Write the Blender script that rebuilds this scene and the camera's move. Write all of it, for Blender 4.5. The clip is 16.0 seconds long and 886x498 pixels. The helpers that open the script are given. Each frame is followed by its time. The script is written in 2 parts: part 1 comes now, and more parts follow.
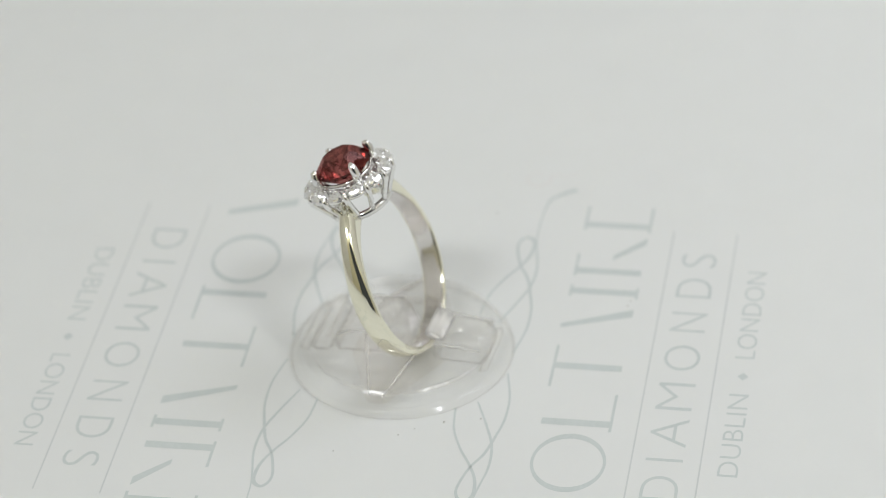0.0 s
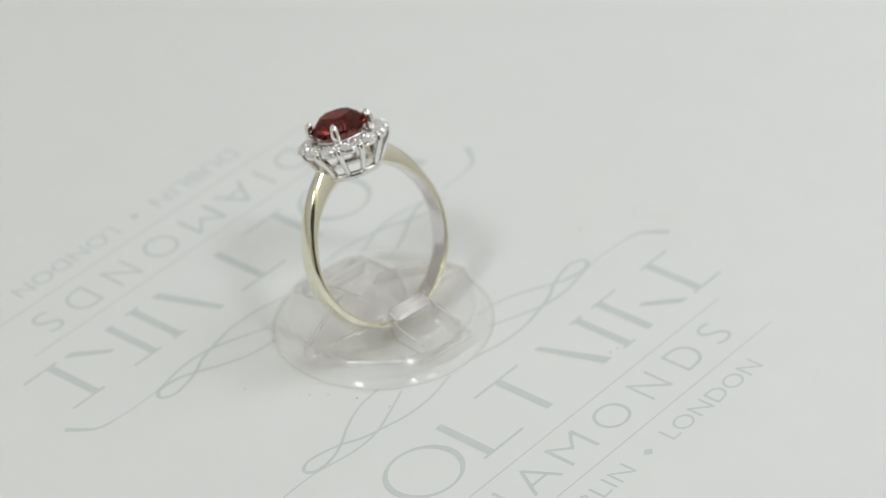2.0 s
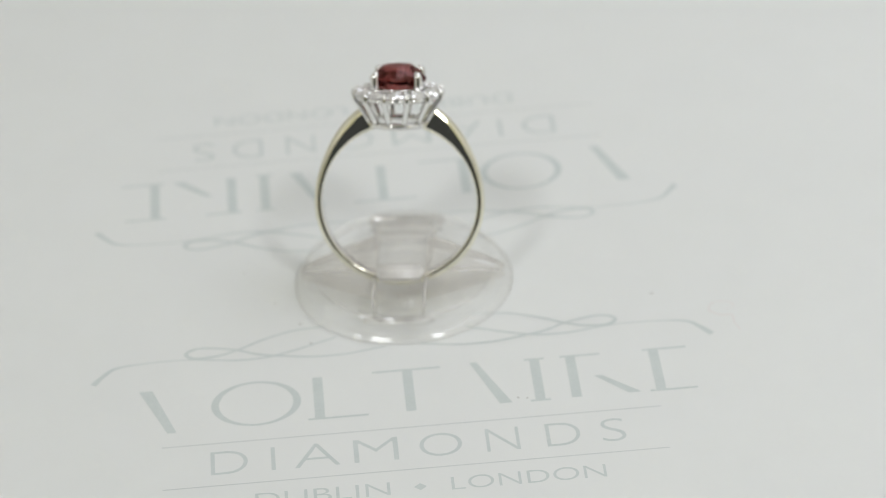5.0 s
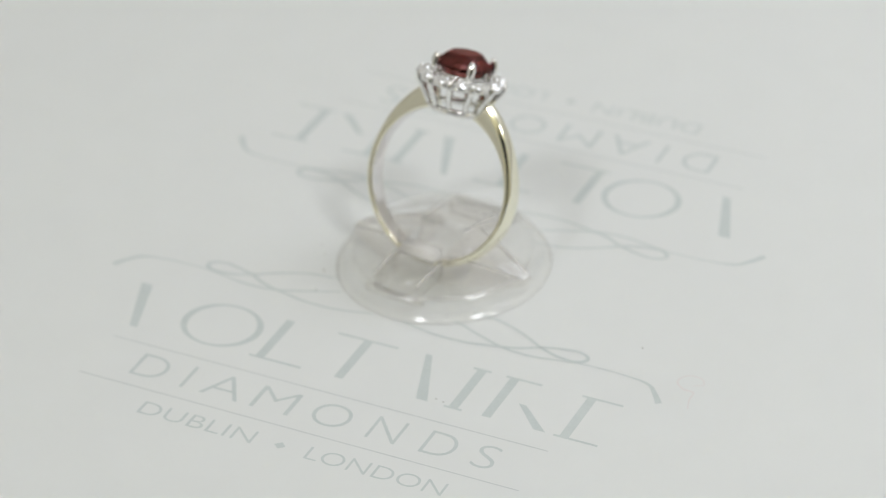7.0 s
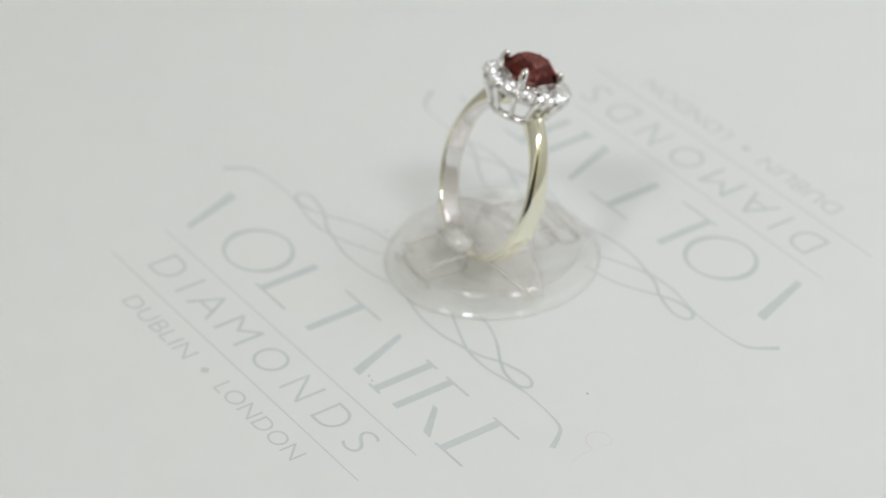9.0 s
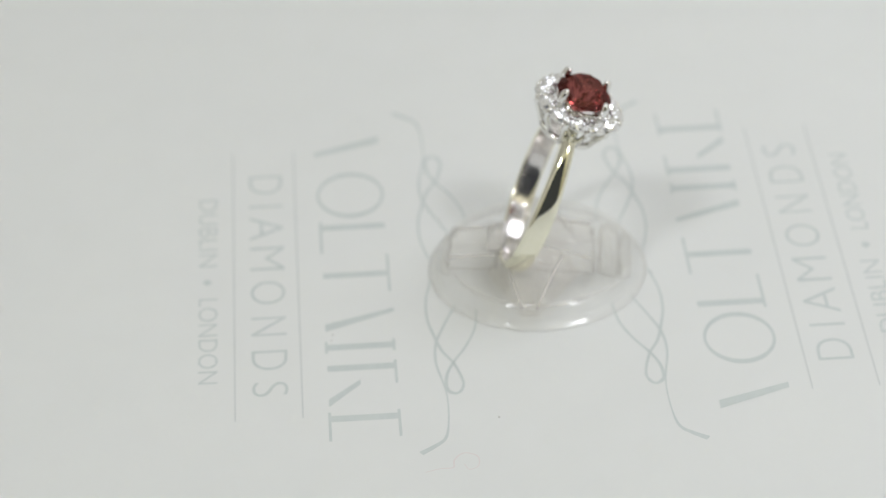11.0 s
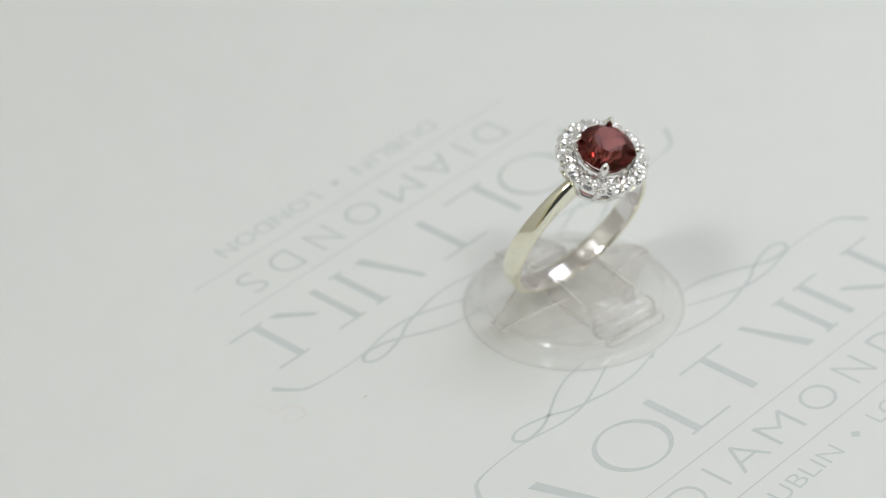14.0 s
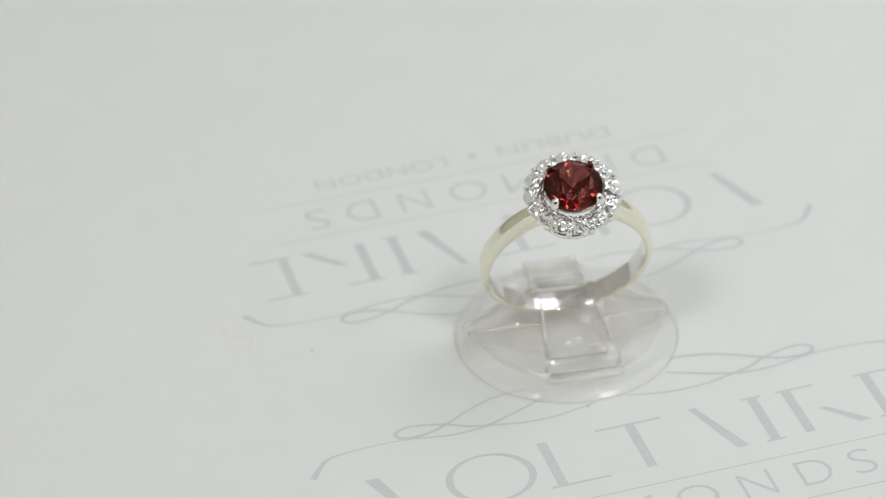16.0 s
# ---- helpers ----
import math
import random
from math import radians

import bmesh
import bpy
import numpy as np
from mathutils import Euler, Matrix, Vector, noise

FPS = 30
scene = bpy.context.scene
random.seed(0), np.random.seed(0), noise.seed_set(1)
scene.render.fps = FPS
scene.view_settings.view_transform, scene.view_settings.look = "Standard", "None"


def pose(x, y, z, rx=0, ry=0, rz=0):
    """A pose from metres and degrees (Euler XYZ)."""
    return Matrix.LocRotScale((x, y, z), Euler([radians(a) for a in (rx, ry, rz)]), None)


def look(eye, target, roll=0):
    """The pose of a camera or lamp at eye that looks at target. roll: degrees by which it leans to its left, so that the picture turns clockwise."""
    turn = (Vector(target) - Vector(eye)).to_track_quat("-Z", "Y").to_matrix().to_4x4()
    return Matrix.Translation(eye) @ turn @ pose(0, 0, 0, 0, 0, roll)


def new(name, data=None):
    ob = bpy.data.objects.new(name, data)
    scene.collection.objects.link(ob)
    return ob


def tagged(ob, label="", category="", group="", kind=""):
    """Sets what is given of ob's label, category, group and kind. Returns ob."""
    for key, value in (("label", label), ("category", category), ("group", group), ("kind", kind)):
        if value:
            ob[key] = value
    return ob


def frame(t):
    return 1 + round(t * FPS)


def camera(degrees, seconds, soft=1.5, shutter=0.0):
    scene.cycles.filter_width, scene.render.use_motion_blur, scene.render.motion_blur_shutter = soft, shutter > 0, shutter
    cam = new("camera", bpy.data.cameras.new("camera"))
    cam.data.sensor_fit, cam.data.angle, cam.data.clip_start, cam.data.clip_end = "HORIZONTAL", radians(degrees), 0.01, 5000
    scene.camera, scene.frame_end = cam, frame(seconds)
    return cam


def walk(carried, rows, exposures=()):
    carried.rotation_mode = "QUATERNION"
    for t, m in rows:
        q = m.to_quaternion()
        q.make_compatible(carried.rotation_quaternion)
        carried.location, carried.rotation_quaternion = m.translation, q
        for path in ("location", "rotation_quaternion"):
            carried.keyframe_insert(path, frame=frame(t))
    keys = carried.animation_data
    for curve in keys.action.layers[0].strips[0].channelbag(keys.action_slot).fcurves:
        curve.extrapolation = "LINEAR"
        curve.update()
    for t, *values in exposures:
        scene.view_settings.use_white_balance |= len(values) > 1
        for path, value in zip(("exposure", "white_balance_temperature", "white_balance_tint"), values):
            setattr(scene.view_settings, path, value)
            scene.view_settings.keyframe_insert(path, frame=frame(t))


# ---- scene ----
cam = camera(15.56, 16.0, soft=0.9)
EYE = (0.0, -0.29922, 0.21624)
AHEAD = (-0.010267, 0.821966, -0.569445)
AIM = tuple(e + 0.37 * a for e, a in zip(EYE, AHEAD))
REST = look(EYE, AIM, -2.524)
walk(cam, [(0.0, REST), (16.0, REST)], [(0.0, 0.02), (16.0, 0.02)])
# a shallow depth of field: the print behind the ring is soft
cam.data.dof.use_dof = True
cam.data.dof.focus_distance = 0.342
cam.data.dof.aperture_fstop = 24.0

# ---- light: two lamps beside the camera and an added fill panel ----
world = bpy.data.worlds.new("world")
world.use_nodes = True
world.node_tree.nodes["Background"].inputs["Color"].default_value = (0.9, 0.95, 1.0, 1)
world.node_tree.nodes["Background"].inputs["Strength"].default_value = 0.05
scene.world = world


def lamp(name, eye, target, power, size, colour):
    data = bpy.data.lights.new(name, "AREA")
    data.shape, data.size, data.energy, data.color = "DISK", size, power, colour
    ob = new(name, data)
    ob.matrix_world = look(eye, target)
    return ob


# two small lamps at the tent's front edge, and an unseen fill added at right so brightness falls off to the left
lamp("lamp_one", (-0.26, -0.33, 0.555), (0, 0, 0), 0.94, 0.12, (0.98, 1.0, 1.03))
lamp("lamp_two", (0.26, -0.33, 0.555), (0, 0, 0), 0.94, 0.12, (0.98, 1.0, 1.03))
lamp("fill_panel", (0.25, 0.12, 0.42), (0.25, 0.12, 0), 0.66, 0.30, (0.968, 1.0, 1.11))


# ---- materials ----
def material(name):
    m = bpy.data.materials.new(name)
    m.use_nodes = True
    return m, m.node_tree.nodes, m.node_tree.links, m.node_tree.nodes["Principled BSDF"]


def noisy(name, dark, light, scale, rough, bump=0.0, metal=0.0, fine=8.0, bump_scale=None):
    """Colour varied at two scales, with a fine relief."""
    m, nodes, links, bsdf = material(name)
    place = nodes.new("ShaderNodeTexCoord")
    a, b = nodes.new("ShaderNodeTexNoise"), nodes.new("ShaderNodeTexNoise")
    a.inputs["Scale"].default_value, b.inputs["Scale"].default_value = scale, scale * fine
    a.inputs["Detail"].default_value = b.inputs["Detail"].default_value = 4
    both = nodes.new("ShaderNodeMix")
    both.data_type = "FLOAT"
    both.inputs[0].default_value = 0.45
    ramp = nodes.new("ShaderNodeValToRGB")
    ramp.color_ramp.elements[0].color, ramp.color_ramp.elements[1].color = (*dark, 1), (*light, 1)
    ramp.color_ramp.elements[0].position, ramp.color_ramp.elements[1].position = 0.35, 0.65
    for n in (a, b):
        links.new(place.outputs["Object"], n.inputs["Vector"])
    links.new(a.outputs["Fac"], both.inputs[2])
    links.new(b.outputs["Fac"], both.inputs[3])
    links.new(both.outputs[0], ramp.inputs["Fac"])
    links.new(ramp.outputs["Color"], bsdf.inputs["Base Color"])
    bsdf.inputs["Roughness"].default_value, bsdf.inputs["Metallic"].default_value = rough, metal
    if bump:
        grain, relief = nodes.new("ShaderNodeTexNoise"), nodes.new("ShaderNodeBump")
        grain.inputs["Scale"].default_value = bump_scale or scale * 40
        links.new(place.outputs["Object"], grain.inputs["Vector"])
        links.new(grain.outputs["Fac"], relief.inputs["Height"])
        relief.inputs["Strength"].default_value, relief.inputs["Distance"].default_value = bump, 0.0001
        links.new(relief.outputs["Normal"], bsdf.inputs["Normal"])
    return m


def clear(name, colour, ior, rough=0.0):
    m, nodes, links, bsdf = material(name)
    nodes.remove(bsdf)
    glass = nodes.new("ShaderNodeBsdfGlass")
    glass.inputs["Color"].default_value, glass.inputs["IOR"].default_value, glass.inputs["Roughness"].default_value = (*colour, 1), ior, rough
    links.new(glass.outputs[0], nodes["Material Output"].inputs["Surface"])
    return m


def acrylic(name, bend, light_fill, waves, tint, polish=0.05):
    """Clear moulded plastic: most light goes straight on, a share is bent, the faces shine as the angle gives. A white
    scatter replaces the brightness that bent light would carry.
    """
    m, nodes, links, bsdf = material(name)
    nodes.remove(bsdf)
    straight, bent, shine = nodes.new("ShaderNodeBsdfTransparent"), nodes.new("ShaderNodeBsdfRefraction"), nodes.new("ShaderNodeBsdfGlossy")
    haze, onward = nodes.new("ShaderNodeBsdfDiffuse"), nodes.new("ShaderNodeBsdfTranslucent")
    body, cloud, fill_mix, face = (nodes.new("ShaderNodeMixShader") for _ in range(4))
    place, grain, relief, gloss = nodes.new("ShaderNodeTexCoord"), nodes.new("ShaderNodeTexNoise"), nodes.new("ShaderNodeBump"), nodes.new("ShaderNodeLayerWeight")
    steep, share_of = nodes.new("ShaderNodeMath"), nodes.new("ShaderNodeMath")
    steep.operation, share_of.operation = "POWER", "MULTIPLY_ADD"
    steep.inputs[1].default_value, share_of.inputs[1].default_value, share_of.inputs[2].default_value = 2.6, 0.36, 0.05
    grain.inputs["Scale"].default_value, grain.inputs["Detail"].default_value = 210, 1
    relief.inputs["Strength"].default_value, relief.inputs["Distance"].default_value = 1.0, waves
    links.new(place.outputs["Object"], grain.inputs["Vector"])
    links.new(grain.outputs["Fac"], relief.inputs["Height"])
    straight.inputs["Color"].default_value = bent.inputs["Color"].default_value = (*tint, 1)
    bent.inputs["IOR"].default_value, bent.inputs["Roughness"].default_value = 1.49, 0.02
    shine.inputs["Color"].default_value, shine.inputs["Roughness"].default_value = (1, 1, 1, 1), polish
    haze.inputs["Color"].default_value = onward.inputs["Color"].default_value = (0.975, 0.962, 0.94, 1)
    for node in (bent, shine, gloss):
        links.new(relief.outputs["Normal"], node.inputs["Normal"])
    for mix, share, one, two in ((body, bend, straight, bent), (fill_mix, 0.12, haze, onward), (cloud, light_fill, body, fill_mix), (face, None, cloud, shine)):
        if share is not None:
            mix.inputs[0].default_value = share
        links.new(one.outputs[0], mix.inputs[1])
        links.new(two.outputs[0], mix.inputs[2])
    links.new(gloss.outputs["Facing"], steep.inputs[0])
    links.new(steep.outputs[0], share_of.inputs[0])
    links.new(share_of.outputs[0], face.inputs[0])
    links.new(face.outputs[0], nodes["Material Output"].inputs["Surface"])
    return m


def sparkling(name, colour, ior, share):
    """A cut stone: glass with a share of scattered fire from its many small facets."""
    m, nodes, links, bsdf = material(name)
    bsdf.inputs["Base Color"].default_value, bsdf.inputs["Roughness"].default_value = (*colour, 1), 0.07
    bsdf.inputs["IOR"].default_value, bsdf.inputs["Transmission Weight"].default_value = ior, share
    bsdf.inputs["Metallic"].default_value = 0.72
    return m


PAPER = noisy("coated_card", (0.78, 0.795, 0.785), (0.795, 0.81, 0.80), 18, 0.42, 0.05, bump_scale=2600)
INK = noisy("silver_grey_ink", (0.59, 0.64, 0.63), (0.645, 0.69, 0.68), 300, 0.42)
PALE_INK = noisy("pale_grey_ink", (0.62, 0.65, 0.645), (0.67, 0.695, 0.69), 300, 0.42)
PINK_INK = noisy("pale_pink_mark", (0.77, 0.73, 0.72), (0.79, 0.76, 0.75), 300, 0.5)
DUST = noisy("dust_speck", (0.4, 0.4, 0.38), (0.55, 0.54, 0.5), 900, 0.8)
WHITE_GOLD = noisy("polished_white_gold", (0.875, 0.85, 0.70), (0.925, 0.90, 0.765), 260, 0.065, 0.03, metal=1.0, bump_scale=2500)
RHODIUM = noisy("bright_rhodium", (0.84, 0.835, 0.82), (0.9, 0.895, 0.88), 400, 0.11, 0.03, metal=1.0, bump_scale=4000)
PLATED = noisy("rhodium_plated_inside", (0.80, 0.775, 0.77), (0.86, 0.835, 0.83), 300, 0.14, 0.03, metal=1.0, bump_scale=3000)
ACRYLIC = acrylic("clear_acrylic", 0.025, 0.05, 0.0014, (1.0, 0.995, 0.988), 0.14)
FOOT_ACRYLIC = acrylic("polished_clear_acrylic", 0.015, 0.06, 0.0008, (1.0, 0.998, 0.993), 0.2)
THICK_ACRYLIC = acrylic("thick_clear_acrylic", 0.03, 0.06, 0.0012, (0.998, 0.99, 0.982), 0.14)
RIB_ACRYLIC = acrylic("ribbed_clear_acrylic", 0.14, 0.06, 0.0016, (0.99, 0.975, 0.96), 0.1)
# whitened so that the added rods read as bright edge highlights
GLINT_ACRYLIC = acrylic("edge_glint_acrylic", 0.1, 0.4, 0.0004, (0.99, 0.98, 0.965), 0.12)
# strong white scatter stands in for paper reflected inside the clear tip
TONGUE_ACRYLIC = acrylic("whitened_tip_acrylic", 0.06, 0.6, 0.0004, (0.99, 0.98, 0.97), 0.12)
GARNET = clear("red_garnet", (0.56, 0.305, 0.29), 1.76)
DIAMOND = sparkling("white_diamond", (0.97, 0.97, 0.98), 2.2, 0.1)
PLATTER = noisy("grey_plastic", (0.5, 0.5, 0.5), (0.56, 0.56, 0.56), 20, 0.5)
CLOTH = noisy("cream_tent_cloth", (0.71, 0.70, 0.655), (0.76, 0.75, 0.705), 9, 0.85, 0.2)
# yellow for the added front walls, to tint what the gold reflects
YELLOW_REFLECTOR = noisy("yellow_reflector_cloth", (0.72, 0.68, 0.47), (0.78, 0.74, 0.53), 9, 0.85, 0.2)
TABLE = noisy("pale_laminate", (0.6, 0.59, 0.56), (0.66, 0.65, 0.62), 6, 0.45)
MM = 0.001


# ---- mesh helpers ----
def part(name, bm, mat, parent=None, label="", smooth=False):
    data = bpy.data.meshes.new(name)
    bmesh.ops.recalc_face_normals(bm, faces=bm.faces)
    for f in bm.faces:
        f.smooth = smooth is True or (smooth == "edges" and f.calc_area() < 2.2e-6)
    bm.to_mesh(data)
    bm.free()
    data.materials.append(mat)
    ob = new(name, data)
    ob.parent = parent
    return tagged(ob, label)


def box(bm, lo, hi, bevel=0.0):
    v = bmesh.ops.create_cube(bm, size=1)["verts"]
    for p in v:
        p.co = [lo[n] + (p.co[n] + 0.5) * (hi[n] - lo[n]) for n in range(3)]
    if bevel:
        edges = {e for p in v for e in p.link_edges}
        bmesh.ops.bevel(bm, geom=list(edges), offset=bevel, segments=2, affect="EDGES")


def lathe(bm, rows, steps, wave=0.0, count=0):
    """Turns rows of (radius, height) about z; wave: a scalloped rim of that many lobes."""
    loops = []
    for r, z in rows:
        loops.append([bm.verts.new(((r * (1 + wave * abs(math.cos(count * math.pi * k / steps)))) * math.cos(2 * math.pi * k / steps), (r * (1 + wave * abs(math.cos(count * math.pi * k / steps)))) * math.sin(2 * math.pi * k / steps), z)) for k in range(steps)])
    for a, b in zip(loops, loops[1:]):
        for k in range(steps):
            bm.faces.new((a[k], a[(k + 1) % steps], b[(k + 1) % steps], b[k]))
    return loops


def solid(bm, rows, steps, **more):
    loops = lathe(bm, rows, steps, **more)
    bm.faces.new(loops[0][::-1])
    bm.faces.new(loops[-1])


def tube(bm, points, radii, steps=10):
    """A round rod along points, with closed rounded ends."""
    points = [Vector(p) for p in points]
    loops = []
    for n, p in enumerate(points):
        along = (points[min(n + 1, len(points) - 1)] - points[max(n - 1, 0)]).normalized()
        side = along.orthogonal().normalized()
        if loops:
            side = (loops[-1][1] - along * loops[-1][1].dot(along)).normalized()
        up = along.cross(side)
        ring = [bm.verts.new(p + radii[n] * (math.cos(2 * math.pi * k / steps) * side + math.sin(2 * math.pi * k / steps) * up)) for k in range(steps)]
        loops.append((ring, side))
    for (a, _), (b, _) in zip(loops, loops[1:]):
        for k in range(steps):
            bm.faces.new((a[k], a[(k + 1) % steps], b[(k + 1) % steps], b[k]))
    bm.faces.new(loops[0][0][::-1])
    bm.faces.new(loops[-1][0])


def glide(points, steps=10):
    """A smooth line through points."""
    p = [Vector(q) for q in points]
    p = [2 * p[0] - p[1], *p, 2 * p[-1] - p[-2]]
    out = []
    for a, b, c, d in zip(p, p[1:], p[2:], p[3:]):
        for k in range(steps):
            t = k / steps
            out.append(0.5 * (2 * b + (c - a) * t + (2 * a - 5 * b + 4 * c - d) * t * t + (3 * b - a - 3 * c + d) * t**3))
    return out + [p[-2]]


def ribbon(bm, points, widths, z):
    """A flat printed stroke with a width that goes from value to value along it."""
    line = glide(points)
    rows = []
    for n, q in enumerate(line):
        along = (line[min(n + 1, len(line) - 1)] - line[max(n - 1, 0)]).normalized()
        side = Vector((-along.y, along.x))
        s = n / (len(line) - 1) * (len(widths) - 1)
        k = min(int(s), len(widths) - 2)
        w = 0.5 * (widths[k] + (s - k) * (widths[k + 1] - widths[k]))
        rows.append([bm.verts.new((*((q + e * w * side) * MM), z * MM)) for e in (-1, 1)])
    for a, b in zip(rows, rows[1:]):
        bm.faces.new((a[0], b[0], b[1], a[1]))


def patch(bm, corners, z):
    bm.faces.new([bm.verts.new((x * MM, y * MM, z * MM)) for x, y in corners])


def lettering(bm, text, x0, x1, y0, y1, z, thin=0.0):
    """Built-in font, laid into a rectangle of the card (millimetres)."""
    data = bpy.data.curves.new("lettering", "FONT")
    data.body, data.offset, data.resolution_u = text, -thin, 6
    ob = new("lettering", data)
    bpy.context.view_layer.update()
    mesh = bpy.data.meshes.new_from_object(ob.evaluated_get(bpy.context.evaluated_depsgraph_get()))
    co = np.array([v.co for v in mesh.vertices])
    lo, hi = co.min(0), co.max(0)
    for v in mesh.vertices:
        v.co = ((x0 + (v.co.x - lo[0]) / (hi[0] - lo[0]) * (x1 - x0)) * MM, (y0 + (v.co.y - lo[1]) / (hi[1] - lo[1]) * (y1 - y0)) * MM, z * MM)
    bm.from_mesh(mesh)
    bpy.data.objects.remove(ob)
    bpy.data.curves.remove(data)
    bpy.data.meshes.remove(mesh)


# ---- an unseen cream cloth tent, added to close the place and feed the reflections, open in front where the camera looks in ----
def tent():
    for name, lo, hi, mat in (
        ("floor", (-0.42, -0.40, -0.03), (0.42, 0.42, -0.018), TABLE),
        ("wall_west", (-0.42, -0.36, -0.018), (-0.412, 0.42, 0.602), CLOTH),
        ("wall_east", (0.412, -0.36, -0.018), (0.42, 0.42, 0.602), CLOTH),
        ("wall_north", (-0.412, 0.412, -0.018), (0.412, 0.42, 0.602), CLOTH),
        ("ceiling", (-0.42, -0.40, 0.602), (0.42, 0.42, 0.61), CLOTH),
        ("wall_south_1", (-0.42, -0.37, -0.018), (-0.23, -0.362, 0.597), YELLOW_REFLECTOR),
        ("wall_south_2", (0.23, -0.37, -0.018), (0.42, -0.362, 0.597), YELLOW_REFLECTOR),
        ("wall_south_3", (-0.228, -0.37, 0.422), (0.228, -0.362, 0.597), YELLOW_REFLECTOR),
    ):
        bm = bmesh.new()
        box(bm, lo, hi, 0.002)
        tagged(part(name, bm, mat), kind="structure")


tent()

# ---- card and turntable, in millimetres from the turning axis ----
TURN_SYMMETRY = (-18.05, 14.92)


def turntable():
    top = tagged(new("turntable"), "round grey plastic turntable under the printed card", "turntable")
    bm = bmesh.new()
    solid(bm, [(0.149, -0.0115), (0.15, -0.0105), (0.15, -0.0015), (0.149, -0.0005)], 96)
    part("platter", bm, PLATTER, top)
    bm = bmesh.new()
    solid(bm, [(0.06, -0.0178), (0.06, -0.0116)], 48)
    part("foot", bm, PLATTER, top)
    return top


def swashes():
    """Two interlaced swashes, each the mirror of the other: their lines and widths."""
    tail = [(-43.8, -7.9), (-42.7, -6.4), (-41.3, -5.1), (-38.3, -4.6), (-34.1, -4.5), (-31.3, -4.8), (-27.5, -5.4), (-23.9, -5.2), (-20.7, -4.2), (-17.6, -3.0), (-16.4, -2.5)]
    loop = [(-11.0, -5.0), (-11.8, -5.2), (-15.5, -5.9), (-19.2, -5.9), (-22.0, -5.4), (-25.3, -4.6), (-27.8, -3.4), (-31.1, -2.6), (-32.7, -2.8), (-33.4, -3.5), (-32.8, -4.3), (-31.6, -4.5), (-29.5, -4.2), (-27.3, -3.3), (-24.7, -1.9), (-21.5, -0.7), (-18.3, -0.3), (-17.6, -0.3)]
    for side in (1, -1):
        yield [(-9.1 + side * (x + 9.1), y) for x, y in tail], (0.75, 0.5, 0.18, 0.16, 0.26, 0.32, 0.26, 0.2)
        yield [(-9.1 + side * (x + 9.1), y) for x, y in loop], (0.2, 0.26, 0.34, 0.3, 0.5, 0.34, 0.26, 0.2)


def name_strokes():
    """The maker's name as plain strokes: the corners of each, in millimetres."""
    top, foot = -9.9, -17.5
    for x in (-18.9, -8.9, 5.3, 9.3, 18.6):
        yield ((x - 0.55, foot), (x + 0.55, foot), (x + 0.55, top), (x - 0.55, top))
    for x0, x1, y in ((-20.2, -13.6, foot), (-12.8, -5.2, top), (4.2, 6.4, top), (4.2, 6.4, foot), (8.2, 12.6, top), (17.4, 22.3, top), (17.4, 22.6, foot)):
        yield ((x0, y - 0.16), (x1, y - 0.16), (x1, y + 0.16), (x0, y + 0.16))
    yield ((-38.7, top), (-37.2, top), (-34.6, -17.9), (-35.6, -17.9))
    yield ((-1.9, top + 0.3), (-1.1, top + 0.3), (2.2, foot), (0.8, foot))
    yield ((11.6, -13.9), (12.5, -13.9), (16.4, foot), (15.0, foot))


def oval(bm, z):
    n = 56
    inner = [bm.verts.new(((-25.8 + 4.1 * math.cos(2 * math.pi * k / n)) * MM, (-13.75 + 3.72 * math.sin(2 * math.pi * k / n)) * MM, z * MM)) for k in range(n)]
    outer = [bm.verts.new(((-25.8 + 4.95 * math.cos(2 * math.pi * k / n)) * MM, (-13.75 + 4.05 * math.sin(2 * math.pi * k / n)) * MM, z * MM)) for k in range(n)]
    for k in range(n):
        j = (k + 1) % n
        bm.faces.new((inner[k], inner[j], outer[j], outer[k]))


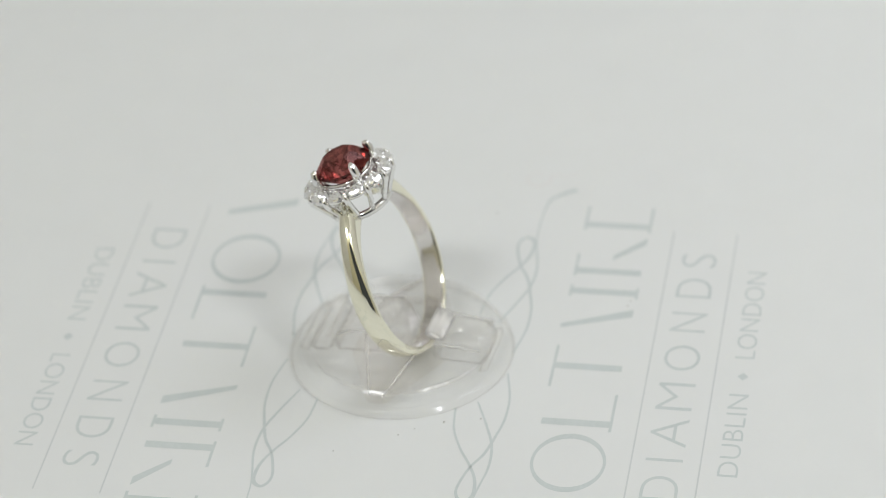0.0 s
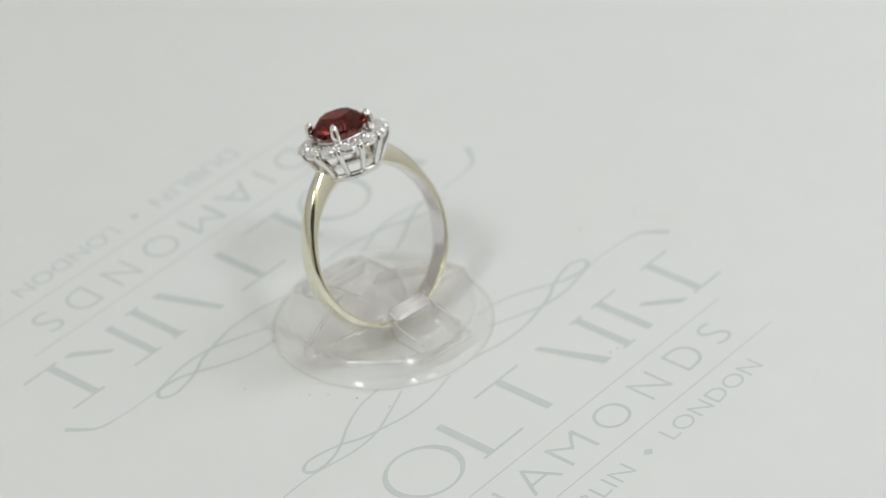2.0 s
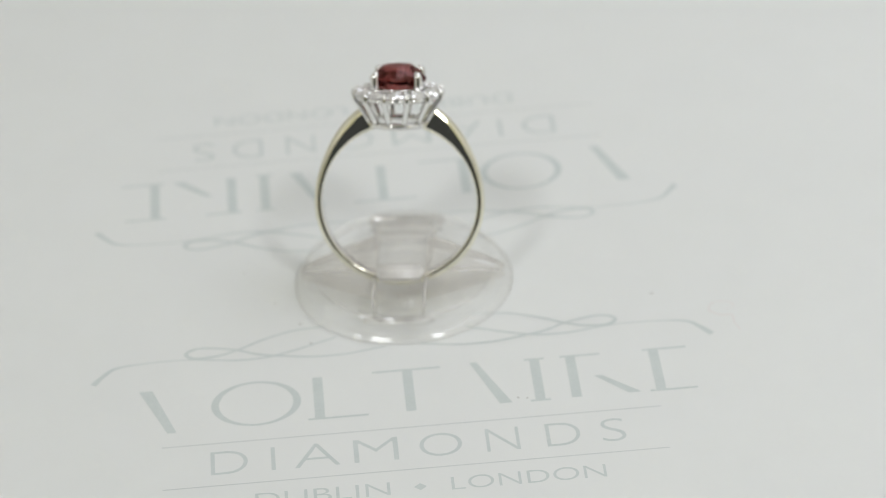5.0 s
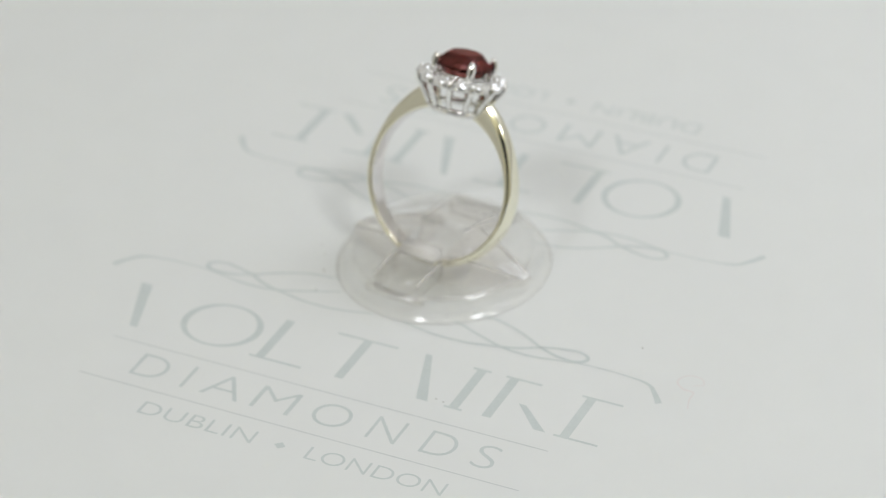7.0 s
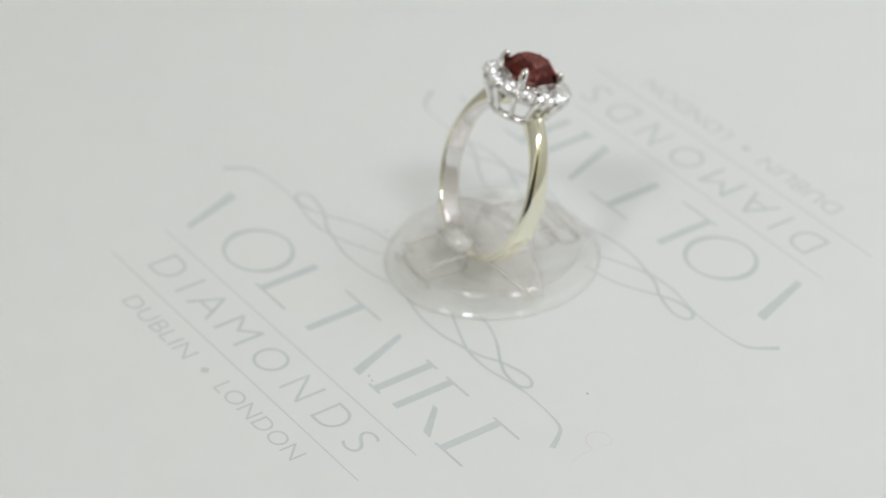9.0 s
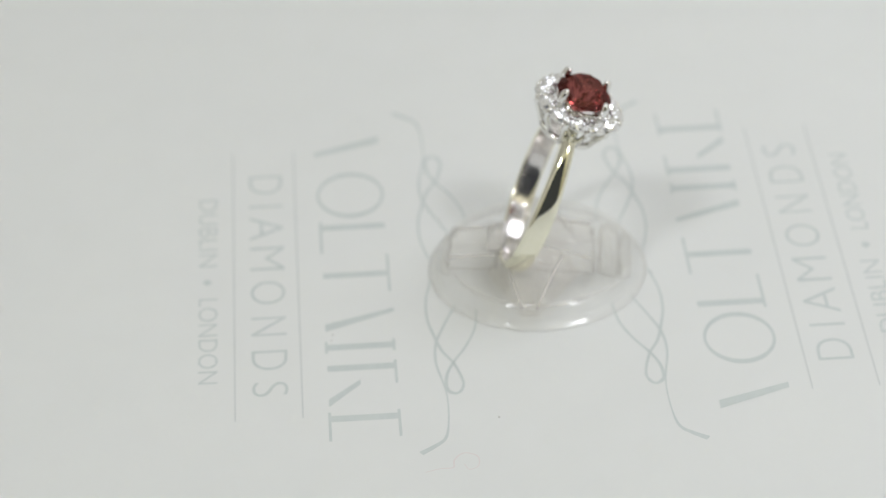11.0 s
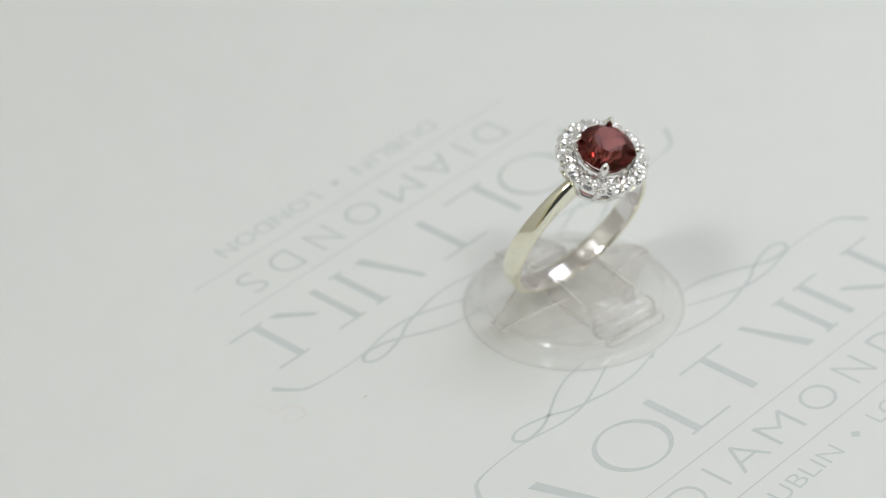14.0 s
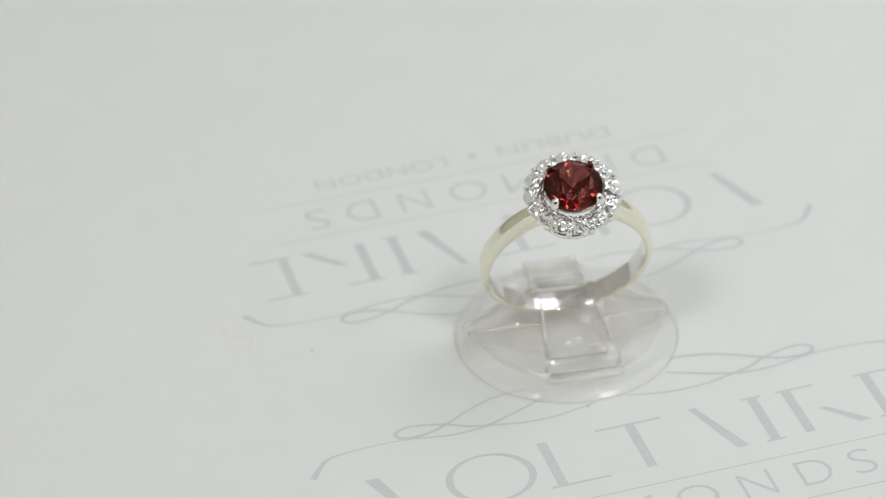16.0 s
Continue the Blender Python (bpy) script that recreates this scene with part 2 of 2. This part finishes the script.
def printing(sheet, m):
    """One of the two printed blocks, laid on the sheet by m."""

    def lay(name, draw, mat, label=""):
        bm = bmesh.new()
        draw(bm)
        part(name, bm, mat, sheet, label).data.transform(m)

    for n, corners in enumerate(name_strokes()):
        lay("printed_stroke", lambda bm: patch(bm, corners, 0.02 + 0.004 * (n > 4)), INK)
    lay("printed_oval", lambda bm: oval(bm, 0.02), INK)
    for n, (line, widths) in enumerate(swashes()):
        lay("printed_swash", lambda bm: ribbon(bm, line, widths, 0.02 + 0.005 * n), INK, "interlaced silver-grey swash line")
    for letter, x0, x1 in (("D", -31.0, -27.0), ("I", -24.5, -24.05), ("A", -22.0, -17.1), ("M", -15.6, -10.8), ("O", -8.5, -3.9), ("N", -1.3, 2.3), ("D", 5.2, 8.9), ("S", 11.2, 13.8)):
        lay("printed_letter", lambda bm: lettering(bm, letter, x0, x1, -25.9, -21.9, 0.02, 0.016), INK)
    lay("printed_word", lambda bm: lettering(bm, "DUBLIN", -26.4, -12.1, -31.9, -29.7, 0.02, 0.008), INK, "small grey capitals reading DUBLIN")
    lay("printed_word", lambda bm: lettering(bm, "LONDON", -5.6, 10.9, -31.9, -29.7, 0.02, 0.008), INK, "small grey capitals reading LONDON")
    lay("printed_lozenge", lambda bm: patch(bm, ((-9.6, -30.9), (-8.9, -31.5), (-8.2, -30.9), (-8.9, -30.3)), 0.02), INK)
    for y in (-20.4, -27.8):
        lay("printed_rule", lambda bm: patch(bm, ((-36.2, y - 0.09), (18.1, y - 0.09), (18.1, y + 0.09), (-36.2, y + 0.09)), 0.02), PALE_INK, "fine grey ruled line")


def card():
    sheet = tagged(new("printed_card"), "white coated card printed with silver-grey lettering and swashes", "card")
    bm = bmesh.new()
    box(bm, (-0.1485, -0.105, -0.0005), (0.1485, 0.105, 0), 0.00015)
    part("sheet", bm, PAPER, sheet)
    bm = bmesh.new()
    ribbon(bm, [(28.9, -7.6), (28.4, -6.0), (28.3, -4.6), (27.0, -4.4), (25.9, -3.3), (26.6, -1.9), (28.2, -1.9), (28.8, -2.9), (27.8, -3.4)], (0.1, 0.22, 0.16, 0.1), 0.02)
    part("faint_mark", bm, PINK_INK, sheet, "faint pink squiggle")
    for x, y, r in ((-20.3, 0.6, 0.16), (-19.3, -3.3, 0.13), (-23.0, 5.2, 0.11), (19.9, 0.9, 0.14), (2.9, -16.7, 0.12), (3.9, -16.9, 0.1), (-6.1, 20.4, 0.15), (-26.5, 11.7, 0.1), (-21.8, 3.6, 0.09)):
        bm = bmesh.new()
        bmesh.ops.create_icosphere(bm, subdivisions=1, radius=r * MM, matrix=Matrix.Translation((x * MM, y * MM, 0.0)) @ Matrix.Diagonal((1.4, 0.8, 0.5, 1)))
        part("speck", bm, DUST, sheet)
    printing(sheet, Matrix())
    printing(sheet, pose(TURN_SYMMETRY[0] * MM, TURN_SYMMETRY[1] * MM, 0, 0, 0, 180.3))
    return sheet


# ---- clear stand: a low round foot with a split wedge that grips the ring ----
STAND_AT = (-8.02, 7.39)
RING_TURN, RING_LEAN, RING_ROLL = -6.67, 21.8, -1.1


def prism(bm, outline, half_widths, middle, bevel):
    """A bar with a side outline in (y, z); its half width goes with y from the first to the second value."""
    ys = [y for y, _ in outline]

    def half(y):
        return half_widths[0] + (half_widths[1] - half_widths[0]) * (y - min(ys)) / (max(ys) - min(ys))

    a = [bm.verts.new(((middle - half(y)) * MM, y * MM, z * MM)) for y, z in outline]
    b = [bm.verts.new(((middle + half(y)) * MM, y * MM, z * MM)) for y, z in outline]
    faces = [bm.faces.new(a[::-1]), bm.faces.new(b)]
    for k in range(len(a)):
        faces.append(bm.faces.new((a[k], a[(k + 1) % len(a)], b[(k + 1) % len(a)], b[k])))
    bmesh.ops.recalc_face_normals(bm, faces=faces)
    edges = {e for f in faces for e in f.edges}
    bmesh.ops.bevel(bm, geom=list(edges), offset=bevel * MM, segments=3, affect="EDGES")
    low = min(z for _, z in outline) * MM + 1e-6
    bmesh.ops.delete(bm, geom=[f for f in bm.faces if all(v.co.z <= low for v in f.verts)], context="FACES")


# half width and height across a rib: steep sides under a crowned top
RIB_ARCH = ((-1.0, 0.0), (-0.74, 0.8), (-0.58, 1.0), (0.0, 1.06), (0.58, 1.0), (0.74, 0.8), (1.0, 0.0))


def rib(bm, side):
    """A side rib on the dome: broad at the jaws, running out to a point at the rim."""
    rows = []
    for k in range(13):
        u = k / 12
        out, mid, half = 2.8 + 8.9 * u, -0.4 * (1 - u) - 0.5 * u, 5.4 * (1 - u) + 1.0 * u
        top = 4.5 - 2.3 * u**1.4
        rows.append([bm.verts.new(Vector((side * out, mid + half * w, 1.45 + (top - 1.45) * h)) * MM) for w, h in RIB_ARCH])
    for a, b in zip(rows, rows[1:]):
        for k in range(len(RIB_ARCH) - 1):
            bm.faces.new((a[k], a[k + 1], b[k + 1], b[k]))
    bm.faces.new(rows[-1])
    bmesh.ops.recalc_face_normals(bm, faces=bm.faces)


def edge(parent, points):
    """A thin whitened rod laid along an edge; its pale colour imitates the highlight there."""
    bm = bmesh.new()
    tube(bm, [Vector(p) * MM for p in points], [0.13 * MM] * len(points), 8)
    part("edge", bm, GLINT_ACRYLIC, parent, "pale rod in place of an edge highlight", smooth=True)


def stand():
    thing = tagged(new("ring_stand"), "small clear acrylic ring stand with a split grip", "ring stand")
    bm = bmesh.new()
    rows = [(12.3, 0.0), (12.6, 0.1), (12.65, 0.2), (12.65, 0.33), (12.6, 0.4), (12.55, 0.45), (12.25, 0.76), (12.2, 0.81), (12.1, 0.86), (11.85, 0.88), (11.72, 0.92), (11.65, 1.05), (11.6, 1.2), (11.5, 2.0), (11.46, 2.12), (11.4, 2.2), (11.0, 2.62), (10.92, 2.69), (10.82, 2.73), (10.65, 2.7), (10.5, 2.5), (10.38, 2.1), (10.25, 1.7), (9.95, 1.5), (3.0, 1.45)]
    loops = lathe(bm, [(r * MM, z * MM) for r, z in rows], 96)
    bm.faces.new(loops[-1])
    part("foot", bm, FOOT_ACRYLIC, thing, "clear domed round foot with a lip", smooth=True)
    # the two jaws, with the leaning slot between them
    bm = bmesh.new()
    prism(bm, [(-10.6, 1.5), (-10.4, 3.3), (-9.7, 3.8), (-4.6, 4.1), (-4.2, 3.7), (-4.6, 1.5)], (2.9, 3.0), 0, 0.4)
    jaw = part("jaw", bm, ACRYLIC, thing, "low flat clear block", smooth="edges")
    # the tip's whiteness imitates total internal reflection in clear plastic
    bm = bmesh.new()
    prism(bm, [(-6.0, 3.95), (-5.3, 4.7), (-4.4, 5.15), (-3.3, 4.95), (-3.8, 3.95)], (2.7, 2.5), 0, 0.35)
    part("tip", bm, TONGUE_ACRYLIC, jaw, "jaw tip whitened in place of internal reflection", smooth="edges")
    bm = bmesh.new()
    prism(bm, [(-2.2, 1.5), (-0.4, 5.1), (0.4, 5.5), (3.5, 4.9), (6.4, 4.1), (6.8, 1.5)], (2.9, 3.7), 0, 0.45)
    ramp = part("jaw", bm, THICK_ACRYLIC, thing, "long clear block sloping to the rim", smooth="edges")
    for side in (-1, 1):
        edge(jaw, [(side * 2.9, -10.0, 3.55), (side * 2.93, -7.4, 3.85), (side * 2.98, -4.8, 3.98)])
        edge(ramp, [(side * 2.95, 0.2, 5.3), (side * 3.3, 3.5, 4.8), (side * 3.6, 6.2, 4.05)])
    # stepped blocks at the ends of the grip
    for outline, half, bevel in (
        ([(6.9, 1.5), (7.0, 3.7), (7.5, 4.1), (9.0, 3.5), (9.7, 1.5)], (4.1, 4.4), 0.5),
        ([(9.5, 1.5), (9.6, 2.4), (10.6, 2.3), (10.8, 1.5)], (4.6, 4.0), 0.22),
        ([(-11.0, 1.5), (-10.9, 2.3), (-10.2, 2.4), (-10.0, 1.5)], (3.6, 4.2), 0.2),
    ):
        bm = bmesh.new()
        prism(bm, outline, half, 0, bevel)
        part("step", bm, ACRYLIC, thing, smooth="edges")
    for side in (-1, 1):
        bm = bmesh.new()
        rib(bm, side)
        fin = part("rib", bm, RIB_ACRYLIC, thing, "clear side fin running out to the rim")
        for w in (-0.66, 0.66):
            edge(fin, [(side * (2.8 + 8.9 * u), -0.4 - 0.1 * u + w * (5.4 - 4.4 * u), 1.45 + 0.92 * (3.05 - 2.3 * u**1.4)) for u in (0.05, 0.25, 0.5, 0.75, 0.95)])
    return thing


# ---- the ring, upright along z from the lowest point of its band ----
BAND_R = 9.4


def section():
    """Half of the band's section runs from the inner face by the flat side to the crowned outer face; both halves as (depth, width) from 0 to 1 and -1 to 1."""
    side = [(0.0, 0.5), (0.0, 0.84), (0.05, 0.95), (0.14, 1.0), (0.4, 0.985), (0.58, 0.96), (0.66, 0.92), (0.72, 0.86)]
    crown = [(0.7 + 0.3 * math.sqrt(1 - (w / 0.95) ** 2), w) for w in (0.74, 0.6, 0.45, 0.3, 0.15)]
    half = side + crown
    return [(0.0, 0.0)] + half + [(1.0, 0.0)] + [(u, -w) for u, w in reversed(half)]


def band(parent):
    """From shoulder to shoulder: broad and thin at the foot, narrow and tall at the head."""
    bm = bmesh.new()
    rows, n, outline = [], 120, section()
    for k in range(n + 1):
        a = radians(16 + 328 * k / n)
        near = max(0.0, math.cos(a))
        inner, outer = 8.82, 9.7 + 2.35 * near**3.1
        half = 1.3 - 0.55 * near**2
        rows.append([])
        for u, w in outline:
            depth = inner + (outer - inner) * u
            rows[-1].append(bm.verts.new((depth * math.sin(a) * MM, half * w * MM, (BAND_R + depth * math.cos(a)) * MM)))
    count = len(outline)
    for a, b in zip(rows, rows[1:]):
        for s in range(count):
            bm.faces.new((a[s], a[(s + 1) % count], b[(s + 1) % count], b[s]))
    bm.faces.new(rows[0][::-1])
    bm.faces.new(rows[-1])
    for f in bm.faces:
        reach = [math.hypot(v.co.x, v.co.z - BAND_R * MM) for v in f.verts]
        f.material_index = int(max(reach) < 8.83 * MM)
    ob = part("band", bm, WHITE_GOLD, parent, "polished pale white gold", smooth=True)
    ob.data.materials.append(PLATED)
    return ob


def brilliant(bm, at, radius, crown, pavilion, table, sides):
    """A cut stone: table, star and kite facets, girdle, pavilion."""
    at = Vector(at)

    def ring_of(r, z, turn=0.0, n=sides):
        return [bm.verts.new(at + Vector((r * math.cos(2 * math.pi * (k + turn) / n), r * math.sin(2 * math.pi * (k + turn) / n), z))) for k in range(n)]

    flat = ring_of(radius * table, crown)
    mid = ring_of(radius * (0.42 + 0.55 * table), crown * 0.62, 0.5)
    edge = ring_of(radius, 0.04 * radius, 0, 2 * sides)
    low = ring_of(radius, -0.04 * radius, 0, 2 * sides)
    deep = ring_of(radius * 0.48, -pavilion * 0.56, 0.5)
    for v in deep + mid:
        v.co += Vector((random.uniform(-1, 1), random.uniform(-1, 1), random.uniform(-1, 1))) * 0.05 * radius
    tip = bm.verts.new(at + Vector((0, 0, -pavilion)))
    bm.faces.new(flat)
    for k in range(sides):
        j = (k + 1) % sides
        bm.faces.new((flat[k], mid[k], flat[j]))
        bm.faces.new((flat[k], mid[k - 1], edge[2 * k], mid[k]))
        bm.faces.new((mid[k], edge[2 * k], edge[2 * k + 1]))
        bm.faces.new((mid[k], edge[2 * k + 1], edge[(2 * k + 2) % (2 * sides)]))
        bm.faces.new((low[2 * k], deep[k], low[2 * k + 1]))
        bm.faces.new((low[2 * k + 1], deep[k], low[(2 * k + 2) % (2 * sides)]))
        bm.faces.new((low[2 * k], deep[k - 1], tip, deep[k]))
    for k in range(2 * sides):
        bm.faces.new((edge[k], low[k], low[(k + 1) % (2 * sides)], edge[(k + 1) % (2 * sides)]))


def halo_cut(bm, radius):
    """A small brilliant: rings of facets that lean in turn to all sides, over a pointed pavilion."""
    loops, n_side = [], 16
    for n, (r, z, lift) in enumerate(((1.0, -0.04, 0.0), (1.0, 0.04, 0.0), (0.86, 0.18, 0.09), (0.7, 0.26, 0.1), (0.54, 0.31, 0.1), (0.38, 0.34, 0.1), (0.22, 0.37, 0.08), (0.09, 0.39, 0.03))):
        loops.append([bm.verts.new((radius * r * math.cos(2 * math.pi * (k + 0.5 * (n % 2)) / n_side), radius * r * math.sin(2 * math.pi * (k + 0.5 * (n % 2)) / n_side), radius * (z + lift * random.uniform(-1, 1)))) for k in range(n_side)])
    for n, (a, b) in enumerate(zip(loops, loops[1:])):
        for k in range(n_side):
            j = (k + 1) % n_side
            if n % 2:
                bm.faces.new((a[k], a[j], b[j]))
                bm.faces.new((a[k], b[j], b[k]))
            else:
                bm.faces.new((a[k], a[j], b[k]))
                bm.faces.new((a[j], b[j], b[k]))
    top, tip = bm.verts.new((0, 0, 0.42 * radius)), bm.verts.new((0, 0, -0.6 * radius))
    for k in range(n_side):
        j = (k + 1) % n_side
        bm.faces.new((loops[-1][k], loops[-1][j], top))
        bm.faces.new((loops[0][j], loops[0][k], tip))


def ring():
    thing = tagged(new("cluster_ring"), "white gold cluster ring, red stone in a diamond halo", "ring")
    band(thing)
    base = BAND_R + 0.3
    # under-gallery: a lower hoop, struts that flare to the halo, a scalloped halo plate
    gallery = bmesh.new()
    hoop = [(3.15 * math.cos(2 * math.pi * k / 48) * MM, 3.15 * math.sin(2 * math.pi * k / 48) * MM, (base + 8.75) * MM) for k in range(49)]
    tube(gallery, hoop, [0.42 * MM] * 49, 10)
    gallery = part("gallery", gallery, RHODIUM, thing, "bright open under-gallery", smooth=True)
    stones = 12
    for k in range(stones):
        a = 2 * math.pi * (k + 0.5) / stones
        c, s = math.cos(a), math.sin(a)
        bm = bmesh.new()
        line = [(r * c * MM, r * s * MM, (base + z) * MM) for r, z in ((3.15, 8.7), (3.6, 9.5), (4.3, 10.6), (4.95, 11.6), (5.05, 12.25), (4.95, 12.55))]
        tube(bm, line, [0.36 * MM, 0.34 * MM, 0.33 * MM, 0.34 * MM, 0.32 * MM, 0.2 * MM], 8)
        part("strut", bm, RHODIUM, gallery, smooth=True)
    bm = bmesh.new()
    rows = [(3.0, 11.6), (4.6, 11.6), (4.85, 11.85), (4.85, 12.05), (4.7, 12.1), (3.0, 12.1)]
    loops = lathe(bm, [(r * MM, (base + z) * MM) for r, z in rows], 144, wave=0.06, count=stones)
    for k in range(144):
        bm.faces.new((loops[-1][k], loops[-1][(k + 1) % 144], loops[0][(k + 1) % 144], loops[0][k]))
    part("halo_plate", bm, RHODIUM, thing, smooth=True)
    bm = bmesh.new()
    halo_cut(bm, 1.14 * MM)
    first = None
    for k in range(stones):
        a = 2 * math.pi * k / stones
        if first is None:
            first = part("diamond", bm, DIAMOND, thing, "small white brilliant")
            ob = first
        else:
            ob = first.copy()
            scene.collection.objects.link(ob)
        ob.matrix_basis = Matrix.Translation((4.25 * math.cos(a) * MM, 4.25 * math.sin(a) * MM, (base + 12.35) * MM)) @ Matrix.Rotation(a, 4, "Z") @ Matrix.Rotation(0.14, 4, "Y") @ Matrix.Rotation(1.7 * k * k, 4, "Z")
    # beads that hold the small stones
    bead_mesh = None
    for k in range(2 * stones):
        a = 2 * math.pi * (k // 2 + 0.5) / stones
        r = 4.9 if k % 2 else 3.42
        if bead_mesh is None:
            bm = bmesh.new()
            bmesh.ops.create_uvsphere(bm, u_segments=10, v_segments=7, radius=0.26 * MM)
            ob = part("bead", bm, RHODIUM, thing, smooth=True)
            bead_mesh = ob
        else:
            ob = bead_mesh.copy()
            scene.collection.objects.link(ob)
        ob.location = (r * math.cos(a) * MM, r * math.sin(a) * MM, (base + 12.5) * MM)
    # the red stone on its four claws, the head turned a little on the band
    bm = bmesh.new()
    brilliant(bm, (0, 0, (base + 13.75) * MM), 3.2 * MM, 1.5 * MM, 2.65 * MM, 0.56, 8)
    part("red_stone", bm, GARNET, thing, "deep red faceted round garnet")
    bm = bmesh.new()
    hoop = [(2.75 * math.cos(2 * math.pi * k / 48) * MM, 2.75 * math.sin(2 * math.pi * k / 48) * MM, (base + 12.7) * MM) for k in range(49)]
    tube(bm, hoop, [0.22 * MM] * 49, 8)
    part("collet", bm, RHODIUM, thing, smooth=True)
    for k in range(4):
        a = radians(43.8 + 90 * k)
        c, s = math.cos(a), math.sin(a)
        bm = bmesh.new()
        line = [(r * c * MM, r * s * MM, (base + z) * MM) for r, z in ((2.8, 11.4), (3.2, 12.4), (3.45, 13.4), (3.45, 14.1), (3.3, 14.55), (3.05, 14.8))]
        tube(bm, line, [0.46 * MM, 0.48 * MM, 0.5 * MM, 0.5 * MM, 0.44 * MM, 0.2 * MM], 10)
        part("claw", bm, RHODIUM, thing, "rounded claw", smooth=True)
    return thing


TURNTABLE, CARD, STAND, RING = turntable(), card(), stand(), ring()


# ---- motion: all turn together on the turntable ----
def motions():
    turns = [(0.0, 79.75), (0.5, 72.53), (1.0, 64.61), (1.5, 57.19), (2.0, 49.2), (2.5, 41.76), (3.0, 33.87), (3.5, 26.4), (4.0, 18.9), (4.5, 11.4), (5.0, 3.8), (5.5, -3.85), (6.0, -12.1), (6.5, -19.45), (7.0, -27.0), (7.5, -34.46), (8.0, -42.06), (8.5, -49.35), (9.0, -56.95), (9.5, -64.4), (10.0, -72.06), (10.5, -79.71), (11.0, -87.37), (11.5, -95.0), (12.0, -102.69), (12.5, -109.94), (13.0, -117.87), (13.5, -125.19), (14.0, -132.54), (14.5, -140.2), (15.0, -148.13), (15.5, -155.72), (16.0, -163.75)]
    wobble = pose(0, 0, 0, math.degrees(-0.01003), math.degrees(-0.00962), 0)
    stand_place = pose(STAND_AT[0] * MM, STAND_AT[1] * MM, 0, 0, 0, RING_TURN)
    tilt = pose(0, 0, 0, 0, 0, RING_TURN) @ pose(0, 0, 0, -RING_LEAN, 0, 0) @ pose(0, 0, 0, 0, -RING_ROLL, 0)
    ring_place = Matrix.Translation((-7.9 * MM, 7.65 * MM, 11.05 * MM)) @ tilt @ Matrix.Translation((0, 0, -BAND_R * MM))
    for thing, place in ((TURNTABLE, Matrix()), (CARD, Matrix()), (STAND, stand_place), (RING, ring_place)):
        walk(thing, [(t, pose(0, 0, 0, 0, 0, a) @ wobble @ place) for t, a in turns])


motions()
